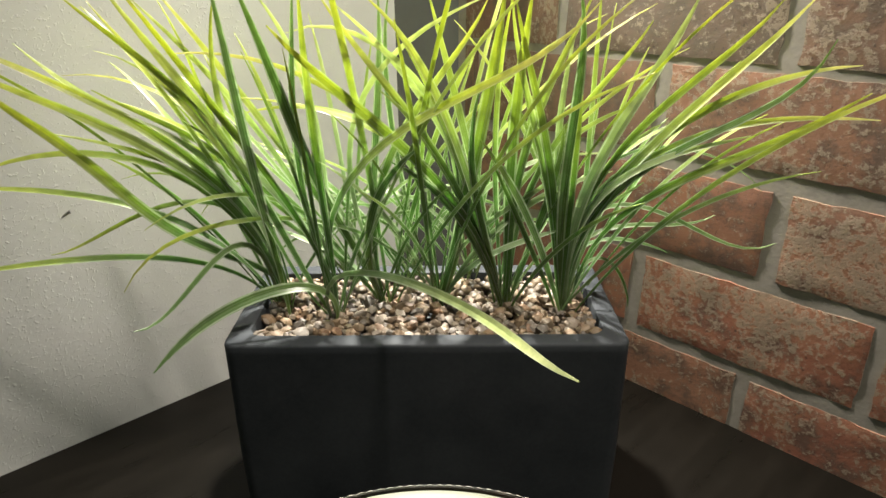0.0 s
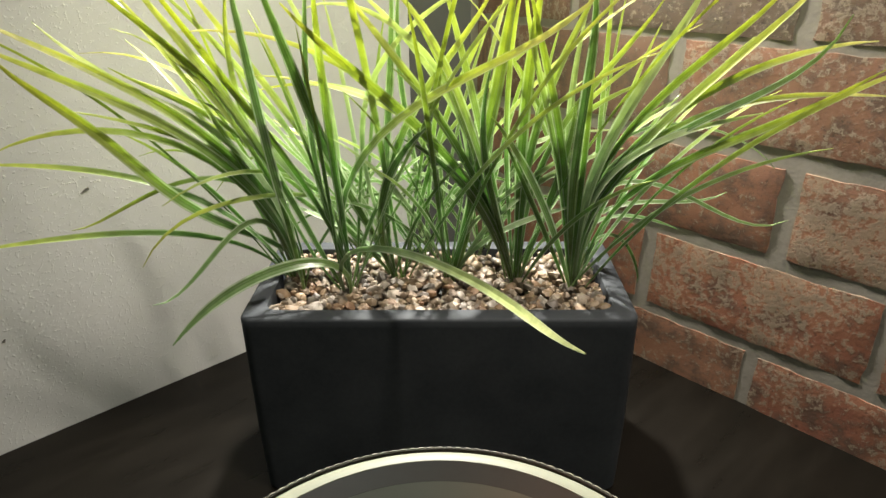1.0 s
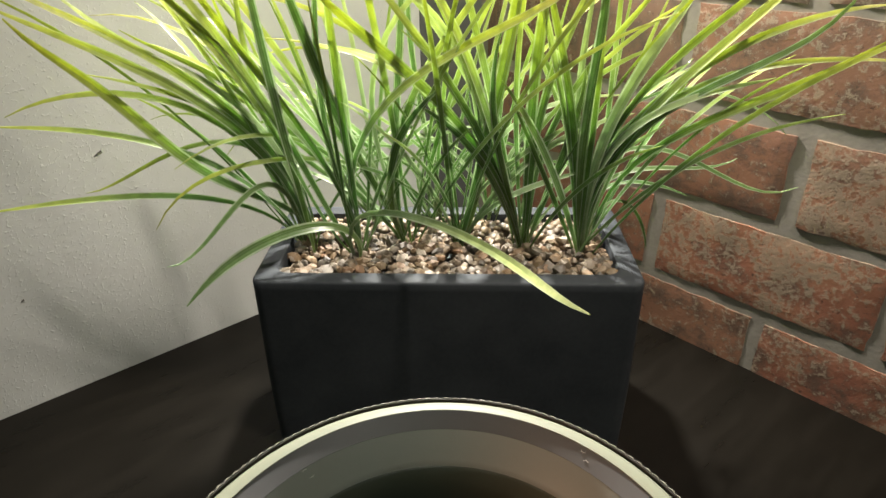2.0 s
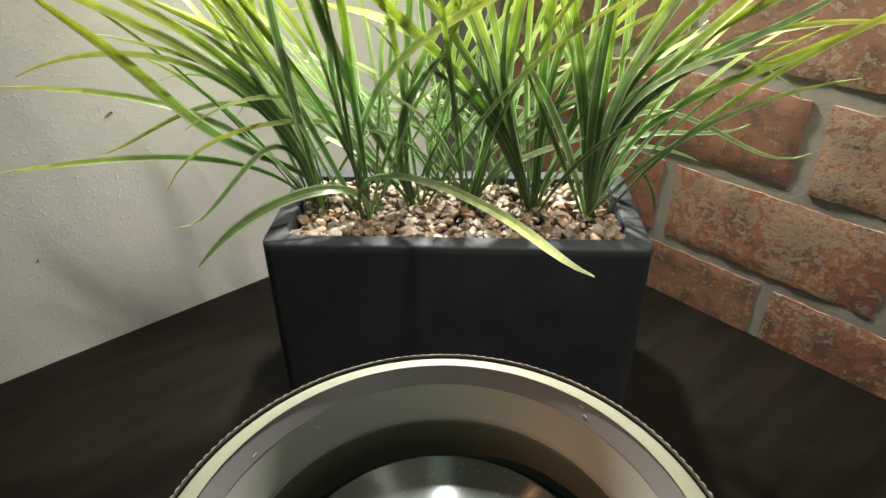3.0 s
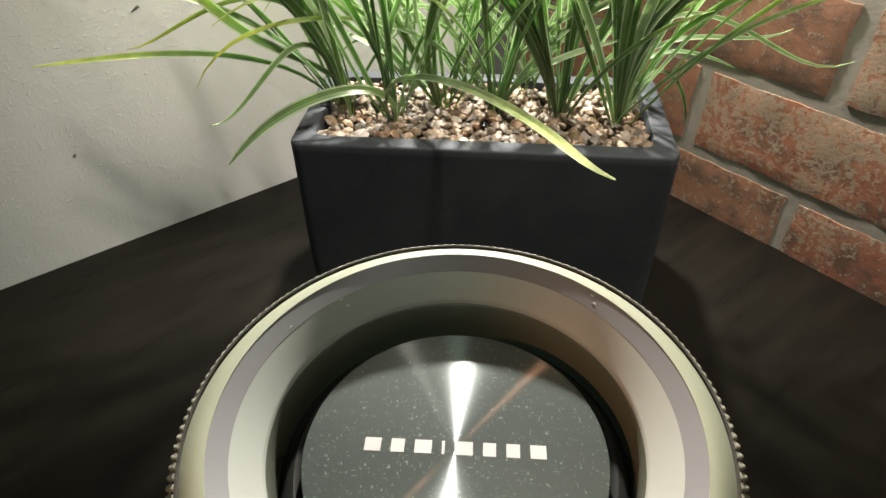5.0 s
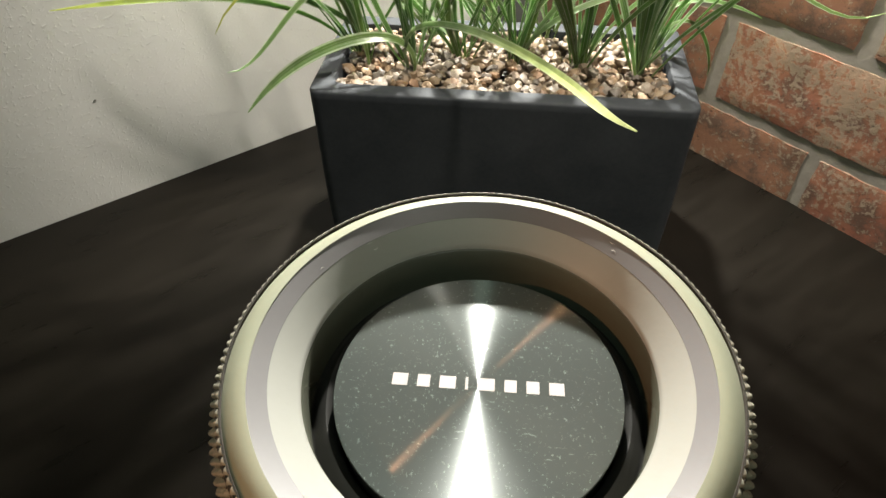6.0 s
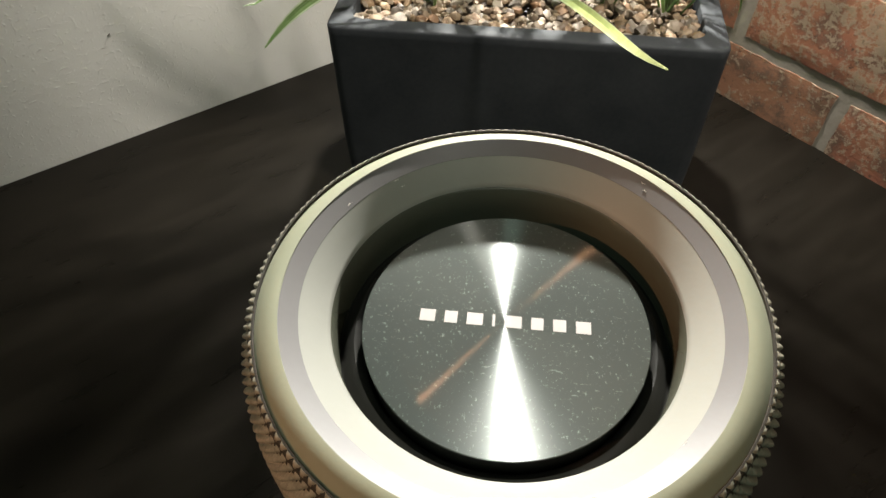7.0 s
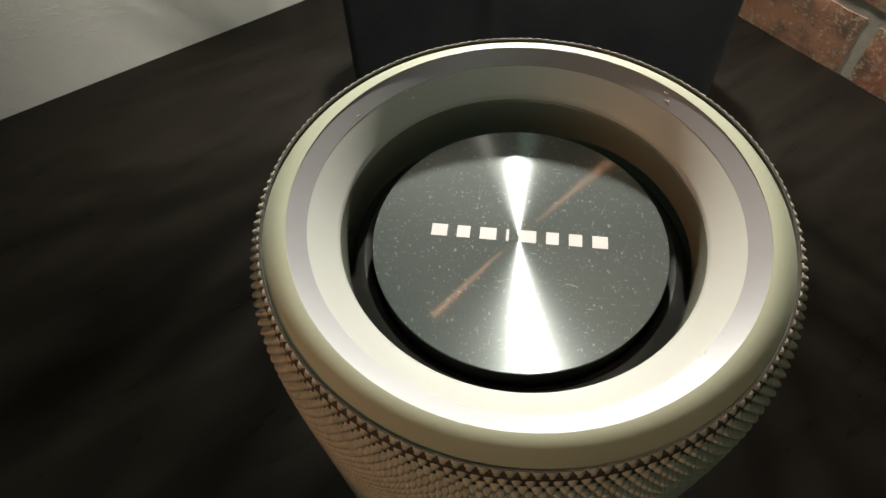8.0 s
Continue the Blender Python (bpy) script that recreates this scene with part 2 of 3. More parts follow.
RUBBER = surface("black_rubber", (0.010, 0.010, 0.009), (0.018, 0.017, 0.015), 90, 0.45, 900, 0.06)
GLOSS = surface("sage_gloss_plastic", (0.075, 0.080, 0.060), (0.090, 0.095, 0.072), 60, 0.18, 900, 0.02, gloss_var=0.03)
for satin in (CREAM, STRIP, SAGE):
    satin.node_tree.nodes["Principled BSDF"].inputs["Specular IOR Level"].default_value = 0.18
WEAVE = surface("dark_backing_cloth", (0.022, 0.018, 0.012), (0.038, 0.031, 0.022), 400, 0.85, 2500, 0.1)
METAL = turned_metal()
INK = surface("white_print", (0.36, 0.345, 0.33), (0.41, 0.39, 0.375), 200, 0.5, 900, 0.02)

# ---- mesh helpers ----


def mesh_of(name, bm, material, smooth=False):
    me = bpy.data.meshes.new(name)
    bmesh.ops.recalc_face_normals(bm, faces=bm.faces)
    bm.to_mesh(me)
    bm.free()
    me.materials.append(material)
    if smooth:
        me.shade_smooth()
        me.set_sharp_from_angle(angle=radians(62 if smooth == "round" else 38))
    return me


def part(name, bm, material, parent=None, label="", smooth=False, m=None):
    me = bm if isinstance(bm, bpy.types.Mesh) else mesh_of(name, bm, material, smooth)
    ob = new(name, me)
    if m is not None:
        ob.matrix_basis = m
    if parent:
        ob.parent = parent
    return tagged(ob, label)


def box(x0, y0, z0, x1, y1, z1, bevel=0.0, segments=2):
    bm = bmesh.new()
    bmesh.ops.create_cube(bm, size=1)
    for v in bm.verts:
        v.co = Vector((x0 + (v.co.x + 0.5) * (x1 - x0), y0 + (v.co.y + 0.5) * (y1 - y0), z0 + (v.co.z + 0.5) * (z1 - z0)))
    if bevel:
        bmesh.ops.bevel(bm, geom=bm.edges[:], offset=bevel, segments=segments, affect="EDGES", profile=0.5)
    return bm


def lathe(profile, steps=128):
    """A closed ring or solid turned round z from (radius, height) pairs."""
    bm = bmesh.new()
    rings = []
    for r, z in profile:
        if r < 1e-6:
            rings.append([bm.verts.new((0, 0, z))])
        else:
            rings.append([bm.verts.new((r * math.cos(a), r * math.sin(a), z)) for a in (2 * math.pi * k / steps for k in range(steps))])
    for a, b in zip(rings, rings[1:]):
        for k in range(steps):
            k2 = (k + 1) % steps
            if len(a) == 1:
                bm.faces.new((a[0], b[k], b[k2]))
            elif len(b) == 1:
                bm.faces.new((a[k], b[0], a[k2]))
            else:
                bm.faces.new((a[k], b[k], b[k2], a[k2]))
    return bm


# ---- the room ----
# both walls meet behind the planter: x along the plaster wall to the corner, y into it
TURN = 42.23
LEFT = pose(0, 0, 0, 0, 0, TURN) @ pose(0.05, 0.3590, 0, 0, 0, -1.6) @ pose(-0.05, 0, 0)
# x along the brick wall away from the corner, y into it
RIGHT = pose(0, 0, 0, 0, 0, TURN - 90) @ pose(-0.08, 0.3345, 0, 0, 0, 1.3) @ pose(0.08, 0, 0)
CORNER_L, CORNER_R = 0.3351, -0.3592
FLOOR_Z, CEIL_Z = -0.75, 1.65

w = part("wall_west", box(-2.2, 0, FLOOR_Z, CORNER_L + 0.1, 0.1, CEIL_Z), PLASTER, m=LEFT)
tagged(w, "pale grey painted plaster wall with a stippled skin", "wall", kind="structure")
plaster_wall = w
w = part("wall_east", box(CORNER_R - 0.03, 0.0005, FLOOR_Z, 2.1, 0.1, CEIL_Z), MORTAR, m=RIGHT)
tagged(w, "wall of old red bricks in wide grey mortar", "wall", kind="structure")
brick_wall = w
w = part("floor", box(-2.2, -2.4, FLOOR_Z - 0.05, CORNER_L + 0.09, 0, FLOOR_Z), FLOOR, m=LEFT)
tagged(w, "brown wooden floor of the dim room", "floor", kind="structure")
w = part("ceiling", box(-2.2, -2.4, CEIL_Z, CORNER_L + 0.09, 0, CEIL_Z + 0.05), PAINT, m=LEFT)
tagged(w, "plain pale ceiling of the dim room", "ceiling", kind="structure")
w = part("wall_south", box(-2.2, -2.5, FLOOR_Z, CORNER_L + 0.09, -2.4, CEIL_Z), PAINT, m=LEFT)
tagged(w, "plain painted wall behind the camera", "wall", kind="structure")
w = part("wall_north", box(-2.3, -2.4, FLOOR_Z, -2.2, 0, CEIL_Z), PAINT, m=LEFT)
tagged(w, "plain painted wall across the room", "wall", kind="structure")

w = part("trim", box(-0.0245, 0.459, 0.0, 0.0340, 0.52, 0.9, 0.0015), POST)
tagged(w, "dark grey painted post boxed into the corner", "trim", kind="structure")
# dark strip set into the gap beside the post
w = part("trim", box(0.0345, 0.4535, 0.0, 0.0455, 0.50, 0.9, 0.001), GAP_STRIP)
tagged(w, "thin dark strip filling the gap between post and bricks", "trim", kind="structure")

cabinet = tagged(new("corner_cabinet"), "dark brown veneered corner cabinet with a smooth top", "cabinet")
part("top", box(-0.75, -1.0, -0.025, CORNER_L + 0.03, -0.001, 0.0, 0.0015), TABLE, cabinet, m=LEFT)
part("body", box(-0.72, -0.97, FLOOR_Z, CORNER_L - 0.004, -0.004, -0.025), TABLE, cabinet, m=LEFT)

# ---- the planter ----


def rounded_loop(x0, y0, x1, y1, r, z, n=5):
    pts = []
    for cx, cy, a0 in ((x1 - r, y1 - r, 0), (x0 + r, y1 - r, 90), (x0 + r, y0 + r, 180), (x1 - r, y0 + r, 270)):
        for k in range(n + 1):
            a = radians(a0 + 90 * k / n)
            pts.append((cx + r * math.cos(a), cy + r * math.sin(a), z))
    return pts


def planter():
    ob = tagged(new("planter"), "matt black rectangular planter standing on the dark cabinet top", "planter")
    x0, x1, y0, y1, h, t = -0.0968, 0.0940, -0.0437, 0.0437, 0.1098, 0.0105
    place = pose(0.0032, 0.2594, 0, 0, 0, -1.8)
    bm = bmesh.new()
    loops = []
    section = ((0.0020, 0.0, 0.006), (0.0, 0.0015, 0.007), (-0.0006, 0.04, 0.007), (0.0, h - 0.005, 0.006), (0.0, h - 0.0014, 0.006), (0.0004, h - 0.0005, 0.006), (0.0014, h, 0.005), (t - 0.0016, h, 0.006), (t - 0.0005, h - 0.0005, 0.007), (t, h - 0.0016, 0.007), (t + 0.0008, 0.03, 0.007))
    for inset, z, r in section:
        loops.append([bm.verts.new(place @ Vector(c)) for c in rounded_loop(x0 + inset, y0 + inset, x1 - inset, y1 - inset, r, z)])
    for a, b in zip(loops, loops[1:]):
        for k in range(len(a)):
            k2 = (k + 1) % len(a)
            bm.faces.new((a[k], a[k2], b[k2], b[k]))
    bm.faces.new(loops[0][::-1])
    bm.faces.new(loops[-1])
    part("pot", bm, POT, ob, smooth=True)
    part("soil", box(x0 + t + 0.001, y0 + t + 0.001, 0.04, x1 - t - 0.001, y1 - t - 0.001, 0.096), RUBBER, ob, "dark filling under the pebbles", m=place)
    return ob


planter()

# ---- pebbles ----


def stone_mesh(name, seed, size=1.0):
    rnd = random.Random(seed)
    bm = bmesh.new()
    bmesh.ops.create_cube(bm, size=1)
    bmesh.ops.subdivide_edges(bm, edges=bm.edges[:], cuts=1, use_grid_fill=True)
    sx, sy, sz = rnd.uniform(0.85, 1.25), rnd.uniform(0.7, 1.0), rnd.uniform(0.55, 0.85)
    for v in bm.verts:
        n = v.co.normalized()
        n *= 0.5 * (0.85 + 0.55 * noise.noise(n * 1.7 + Vector((seed * 3.7, 0, 0)))) * 1.0
        v.co = Vector((n.x * sx, n.y * sy, n.z * sz)) * size
    return bm


def pebbles():
    bed = tagged(new("pebble_layer"), "beige and grey river pebbles filling the black planter", "gravel")
    rnd = random.Random(5)
    shapes = [mesh_of("pebble", stone_mesh("pebble", k), PEBBLE, True) for k in range(10)]
    x0, x1, y0, y1 = -0.0852, 0.0828, -0.0326, 0.0326
    place = pose(0.0032, 0.2594, 0, 0, 0, -1.8)
    front, rest = [], []
    rows = 16
    for layer in (0, 1):
        for j in range(rows):
            n = 34
            for i in range(n):
                x = x0 + (x1 - x0) * (i + 0.5 + 0.5 * (j % 2) - 0.25 + rnd.uniform(-0.35, 0.35)) / n
                y = y0 + (y1 - y0) * (j + 0.5 + rnd.uniform(-0.4, 0.4)) / rows
                x, y = min(max(x, x0 + 0.002), x1 - 0.002), min(max(y, y0 + 0.001), y1 - 0.001)
                z = 0.1015 + 0.0042 * layer + 0.0022 * noise.noise(Vector((x * 30, y * 30, 1))) + rnd.uniform(-0.0008, 0.0012)
                s = rnd.choice((0.0048, 0.0056, 0.0064, 0.0074, 0.0088)) * rnd.uniform(0.9, 1.15)
                if layer and rnd.random() < 0.15:
                    continue
                m = place @ pose(x, y, z, rnd.uniform(-40, 40), rnd.uniform(-40, 40), rnd.uniform(0, 360)) @ Matrix.Diagonal((s, s, s, 1))
                (front if layer and j < 14 else rest).append(m)
    for m in front[:300]:
        part("pebble", rnd.choice(shapes), PEBBLE, bed, m=m)
    verts, faces = [], []
    for m in front[300:] + rest:
        src = rnd.choice(shapes)
        o = len(verts)
        verts += [tuple(m @ v.co) for v in src.vertices]
        faces += [tuple(o + k for k in f.vertices) for f in src.polygons]
    me = bpy.data.meshes.new("pebble_bed")
    me.from_pydata(verts, [], faces)
    me.materials.append(PEBBLES)
    me.shade_smooth()
    tagged(part("pebble_bed", me, PEBBLES, bed), kind="stuff")


pebbles()

# ---- the grass plants ----


def blade_mesh(width, controls, twist, ripe):
    """A channelled, tapering strip along a curve, with a thin closed section."""
    steps = 18
    verts, faces, uvs = [], [], []
    side, run, last = None, 0.0, None
    # the inner side of the strip looks up and outwards
    face = Vector((0.7 * math.sin(twist * 2), -0.8 * math.cos(twist), 0.5))
    for k in range(steps + 1):
        u = k / steps
        pts = controls
        while len(pts) > 2:
            pts = [q.lerp(q2, u) for q, q2 in zip(pts, pts[1:])]
        p = pts[0].lerp(pts[1], u)
        t = (pts[1] - pts[0]).normalized()
        s = t.cross(face)
        if side is not None:
            s = s.normalized() * 0.5 + side
        s = side = (s - t * s.dot(t)).normalized()
        up = s.cross(t).normalized()
        w = 0.5 * width * min(1, 0.33 + 1.7 * u) * (1 - max(0, (u - 0.62) / 0.38) ** 1.9 * 0.88)
        fold = 0.40 * w
        th = 0.00028 + 0.00012 * (1 - u)
        verts += [p - s * w + up * fold, p + up * th, p + s * w + up * fold, p - up * th]
        if verts[4:]:
            run += (p - last).length
        last = p
        uvs.append(min(1.0, run / 0.185) * ripe)
    for k in range(steps):
        o = 4 * k
        for j in range(4):
            faces.append((o + j, o + (j + 1) % 4, o + 4 + (j + 1) % 4, o + 4 + j))
    faces += [(3, 2, 1, 0), (4 * steps, 4 * steps + 1, 4 * steps + 2, 4 * steps + 3)]
    me = bpy.data.meshes.new("leaf")
    me.from_pydata([tuple(v) for v in verts], [], faces)
    layer = me.uv_layers.new(name="UVMap")
    across = (0.0, 0.5, 1.0, 0.5)
    for loop in me.loops:
        layer.data[loop.index].uv = (uvs[loop.vertex_index // 4], across[loop.vertex_index % 4])
    me.materials.append(LEAF)
    me.shade_smooth()
    me.set_sharp_from_angle(angle=radians(24))
    return me


def inside(p):
    """Keeps a point a little in front of both walls."""
    p = Vector(p)
    for m, gap in ((LEFT, 0.008), (RIGHT, 0.010)):
        q = m.inverted() @ p
        if q.y > -gap:
            q.y = -gap
            p = m @ q
    p.y = min(p.y, 0.385)
    return p


def tuft(x, y):
    ob = new("grass_tuft")
    ob.location = (x, y, 0.100)
    return tagged(ob, "artificial grass tuft, dark green with yellow-green tips, in pebbles", "plant", "grass tufts in the planter")


leaf_random = random.Random(11)


def leaf(parent, width, tone, *curve):
    """Width and curve in millimetres. tone: from 0, deep green, to 1, pale and yellow."""
    o = parent.location
    pts = [inside(Vector(p) / 1000) - o for p in curve]
    # low hanging leaves stay green to the tip
    ripe = 0.5 if curve[-1][2] < 125 and curve[-1][1] > 200 else 0.62 if tone < 0.1 else 1.0
    ob = part("leaf", blade_mesh(width * 0.98 / 1000, pts, leaf_random.uniform(-0.7, 0.7), ripe), LEAF, parent)
    # the palest leaves are washed with white, lamp sheen put into their colour
    ob.color = (tone, 0.4 if tone > 0.99 else 0.0, 0, 1)


def fill(parent, count, lean_x, reach):
    """More leaves of a tuft, fanning out round its middle."""
    x, y = parent.location.x * 1000, parent.location.y * 1000
    r = leaf_random
    for k in range(count):
        base = (x + r.uniform(-5, 5), y + r.uniform(-4, 4), 102)
        long = r.uniform(0.65, 1.1) * reach
        out_x, out_y = min(0.62, max(-0.66, lean_x + r.gauss(0, 0.46))), r.gauss(-0.03, 0.22)
        rise = math.sqrt(max(0.25, 1 - out_x ** 2 - out_y ** 2))
        bow = r.uniform(0.45, 0.8)
        b = (base[0] + out_x * long * 0.22, base[1] + out_y * long * 0.2, 102 + rise * long * 0.36)
        c = (base[0] + out_x * long * 0.55, base[1] + out_y * long * 0.55, 102 + rise * long * 0.75)
        d = (base[0] + out_x * long * 1.05, base[1] + out_y * long * 1.0, 102 + rise * long * (1.05 - 0.35 * abs(out_x) * bow))
        wide = r.uniform(2.4, 4.2)
        if parent.location.y > 0.285 and k % 3 == 1:
            wide = r.uniform(2.0, 3.2)
            # a slack leaf that bends over sideways
            lean = math.copysign(r.uniform(0.55, 0.8), out_x)
            c = (base[0] + lean * long * 0.38, c[1], 102 + long * r.uniform(0.45, 0.6))
            d = (base[0] + lean * long * 0.72, d[1], 102 + long * r.uniform(0.25, 0.45))
        b, c, d = (inside(Vector(p) / 1000) * 1000 for p in (b, c, d))
        leaf(parent, wide * 0.8, r.uniform(0.1, 1.0), base, b, c, d)


tuft_a = tuft(-0.074, 0.265)
tuft_b = tuft(-0.045, 0.251)
tuft_c = tuft(-0.021, 0.265)
tuft_d = tuft(0.008, 0.264)
tuft_e = tuft(0.042, 0.260)
tuft_f = tuft(0.072, 0.253)
tuft_g = tuft(-0.037, 0.290)
tuft_h = tuft(-0.004, 0.290)
tuft_i = tuft(0.027, 0.290)
tuft_j = tuft(0.081, 0.274)
leaf(tuft_a, 3.4, 0.55, (-80, 271, 104), (-100, 268, 142), (-153, 259, 140), (-185, 249, 141), (-224, 235, 140))
leaf(tuft_a, 5.4, 0.9, (-75, 271, 104), (-68, 268, 151), (-156, 255, 118), (-118, 244, 199), (-160, 228, 203), (-163, 205, 234))
leaf(tuft_a, 3.4, 0.55, (-76, 264, 104), (-91, 263, 146), (-129, 259, 172), (-174, 252, 177), (-214, 245, 180))
leaf(tuft_a, 3.1, 0.0, (-76, 264, 104), (-76, 260, 132), (-85, 254, 195), (-114, 239, 106), (-136, 225, 115))
leaf(tuft_a, 2.6, 0.55, (-74, 264, 104), (-65, 265, 150), (-104, 267, 206), (-159, 268, 138), (-192, 270, 135))
leaf(tuft_a, 3.4, 0.55, (-76, 264, 104), (-80, 262, 149), (-97, 258, 199), (-164, 248, 204), (-200, 240, 186))
leaf(tuft_a, 1.7, 0.9, (-76, 264, 104), (-72, 267, 147), (-109, 274, 189), (-153, 280, 172))
leaf(tuft_a, 4.6, 0.55, (-73, 264, 104), (-74, 261, 153), (-103, 254, 195), (-150, 243, 212), (-184, 225, 237))
leaf(tuft_a, 4.6, 0.9, (-71, 264, 104), (-71, 262, 155), (-101, 257, 198), (-148, 248, 220), (-186, 235, 245))
leaf(tuft_a, 3.7, 1.0, (-74, 268, 104), (-73, 266, 149), (-98, 261, 192), (-144, 255, 207), (-168, 245, 242))
leaf(tuft_a, 3.4, 0.55, (-73, 268, 104), (-78, 265, 138), (-61, 263, 192), (-116, 257, 201), (-143, 250, 222))
leaf(tuft_a, 4.0, 0.55, (-75, 268, 104), (-85, 265, 145), (-72, 259, 204), (-114, 250, 228), (-140, 235, 261))
leaf(tuft_a, 3.4, 0.9, (-73, 268, 104), (-71, 267, 146), (-100, 265, 179), (-94, 263, 223), (-112, 260, 258))
leaf(tuft_a, 3.4, 0.9, (-74, 268, 104), (-73, 266, 145), (-93, 262, 181), (-98, 257, 222), (-85, 250, 260))
leaf(tuft_a, 4.6, 0.0, (-70, 255, 104), (-72, 253, 145), (-81, 249, 186), (-79, 243, 227), (-82, 235, 267))
leaf(tuft_a, 2.8, 0.55, (-70, 258, 104), (-64, 260, 138), (-33, 265, 156), (-18, 270, 184))
leaf(tuft_a, 3.7, 1.0, (-72, 264, 104), (-75, 262, 136), (-77, 261, 170), (-103, 255, 197), (-131, 250, 211))
leaf(tuft_b, 5.7, 0.0, (-45, 247, 104), (-36, 245, 145), (-91, 236, 127), (-106, 225, 121), (-125, 213, 100))
leaf(tuft_b, 2.8, 0.9, (-47, 251, 104), (-78, 251, 138), (-72, 251, 194), (-114, 251, 221), (-137, 250, 258))
leaf(tuft_b, 4.6, 0.55, (-46, 251, 104), (-69, 252, 144), (-76, 252, 192), (-109, 253, 226), (-133, 255, 265))
leaf(tuft_b, 4.6, 0.9, (-45, 248, 104), (-42, 249, 154), (-79, 249, 188), (-98, 249, 230), (-126, 250, 267))
leaf(tuft_b, 4.0, 1.0, (-44, 248, 104), (-40, 250, 150), (-62, 253, 196), (-92, 259, 227), (-125, 265, 258))
leaf(tuft_b, 3.4, 1.0, (-44, 254, 104), (-51, 256, 157), (-36, 259, 218), (-73, 265, 262))
leaf(tuft_b, 5.7, 0.0, (-45, 251, 104), (-50, 251, 145), (-64, 251, 185), (-54, 250, 226), (-52, 250, 266))
leaf(tuft_b, 5.7, 0.9, (-44, 251, 104), (-44, 250, 145), (-48, 250, 185), (-49, 247, 226), (-49, 245, 266))
leaf(tuft_b, 4.6, 0.9, (-44, 254, 104), (-59, 251, 159), (-36, 246, 220), (42, 237, 212), (70, 225, 257))
leaf(tuft_b, 3.4, 0.55, (-45, 251, 104), (-37, 254, 133), (-28, 259, 170), (4, 265, 179))
leaf(tuft_b, 3.7, 1.0, (-44, 251, 104), (-45, 252, 137), (-57, 252, 166), (-83, 254, 190), (-108, 255, 207))
leaf(tuft_b, 3.9, 1.0, (-47, 248, 104), (-65, 243, 172), (44, 197, 133), (26, 139, 157), (36, 87, 181))
leaf(tuft_c, 4.0, 0.9, (-22, 265, 104), (-38, 265, 149), (-65, 265, 186), (-88, 265, 227), (-116, 265, 264))
leaf(tuft_c, 5.1, 0.0, (-22, 265, 104), (-28, 263, 139), (-56, 256, 165), (-55, 249, 204), (-63, 239, 235), (-70, 225, 267))
leaf(tuft_c, 2.8, 1.0, (-22, 265, 104), (-23, 265, 146), (-69, 264, 207), (-10, 262, 244), (32, 260, 259))
leaf(tuft_c, 4.0, 0.9, (-21, 265, 104), (-29, 264, 145), (-32, 264, 194), (14, 262, 219), (30, 260, 257))
leaf(tuft_c, 4.3, 0.0, (-22, 268, 104), (-32, 268, 157), (-17, 267, 209), (-18, 265, 261))
leaf(tuft_c, 4.6, 0.0, (-22, 265, 104), (-35, 261, 137), (-27, 252, 175), (-1, 240, 197))
leaf(tuft_c, 3.4, 0.55, (-21, 265, 104), (-39, 266, 130), (-61, 268, 152), (-86, 270, 171))
leaf(tuft_c, 2.8, 1.0, (-20, 265, 104), (-31, 267, 131), (-58, 271, 138), (-82, 275, 149))
leaf(tuft_c, 3.4, 1.0, (-21, 265, 104), (-28, 265, 141), (-47, 265, 173), (-74, 265, 199))
leaf(tuft_d, 2.6, 0.55, (6, 264, 104), (-5, 262, 142), (-40, 258, 167), (-83, 253, 165), (-125, 246, 163), (-144, 240, 128))
leaf(tuft_d, 2.8, 0.9, (7, 264, 104), (-3, 265, 140), (21, 266, 212), (-50, 268, 217), (-88, 270, 206))
leaf(tuft_d, 3.1, 1.0, (9, 264, 104), (19, 263, 140), (23, 262, 181), (24, 260, 215), (-24, 258, 260), (-58, 255, 244))
leaf(tuft_d, 7.4, 0.9, (8, 264, 104), (20, 261, 157), (32, 255, 209), (36, 245, 262))
leaf(tuft_d, 2.8, 1.0, (8, 264, 104), (14, 266, 134), (16, 269, 185), (64, 275, 183), (95, 280, 182))
leaf(tuft_d, 3.4, 1.0, (9, 264, 104), (18, 262, 132), (45, 256, 143), (69, 250, 153))
leaf(tuft_d, 4.0, 0.0, (9, 264, 104), (19, 263, 134), (22, 262, 165), (14, 260, 195))
leaf(tuft_d, 3.4, 1.0, (9, 264, 104), (23, 262, 141), (52, 259, 171), (91, 255, 180))
leaf(tuft_d, 3.1, 1.0, (8, 264, 104), (7, 263, 143), (44, 259, 162), (71, 255, 181))
leaf(tuft_e, 2.6, 0.9, (40, 259, 104), (27, 259, 150), (10, 259, 177), (-27, 257, 227), (-65, 256, 239), (-111, 255, 236))
leaf(tuft_e, 2.8, 0.9, (40, 259, 104), (26, 259, 146), (15, 260, 198), (-40, 260, 213), (-83, 260, 216))
leaf(tuft_e, 5.1, 0.9, (40, 259, 104), (28, 258, 147), (15, 257, 191), (-20, 254, 222), (-42, 250, 260))
leaf(tuft_e, 6.3, 0.55, (41, 259, 104), (33, 257, 150), (8, 252, 191), (-34, 245, 214), (-61, 235, 249))
leaf(tuft_e, 4.0, 1.0, (41, 259, 104), (33, 260, 147), (23, 261, 191), (-3, 263, 228), (-37, 265, 255))
leaf(tuft_e, 5.7, 0.9, (41, 259, 104), (33, 258, 147), (17, 255, 185), (10, 251, 231), (-23, 245, 260))
leaf(tuft_e, 4.0, 0.55, (41, 259, 104), (31, 261, 157), (18, 265, 209), (4, 270, 260))
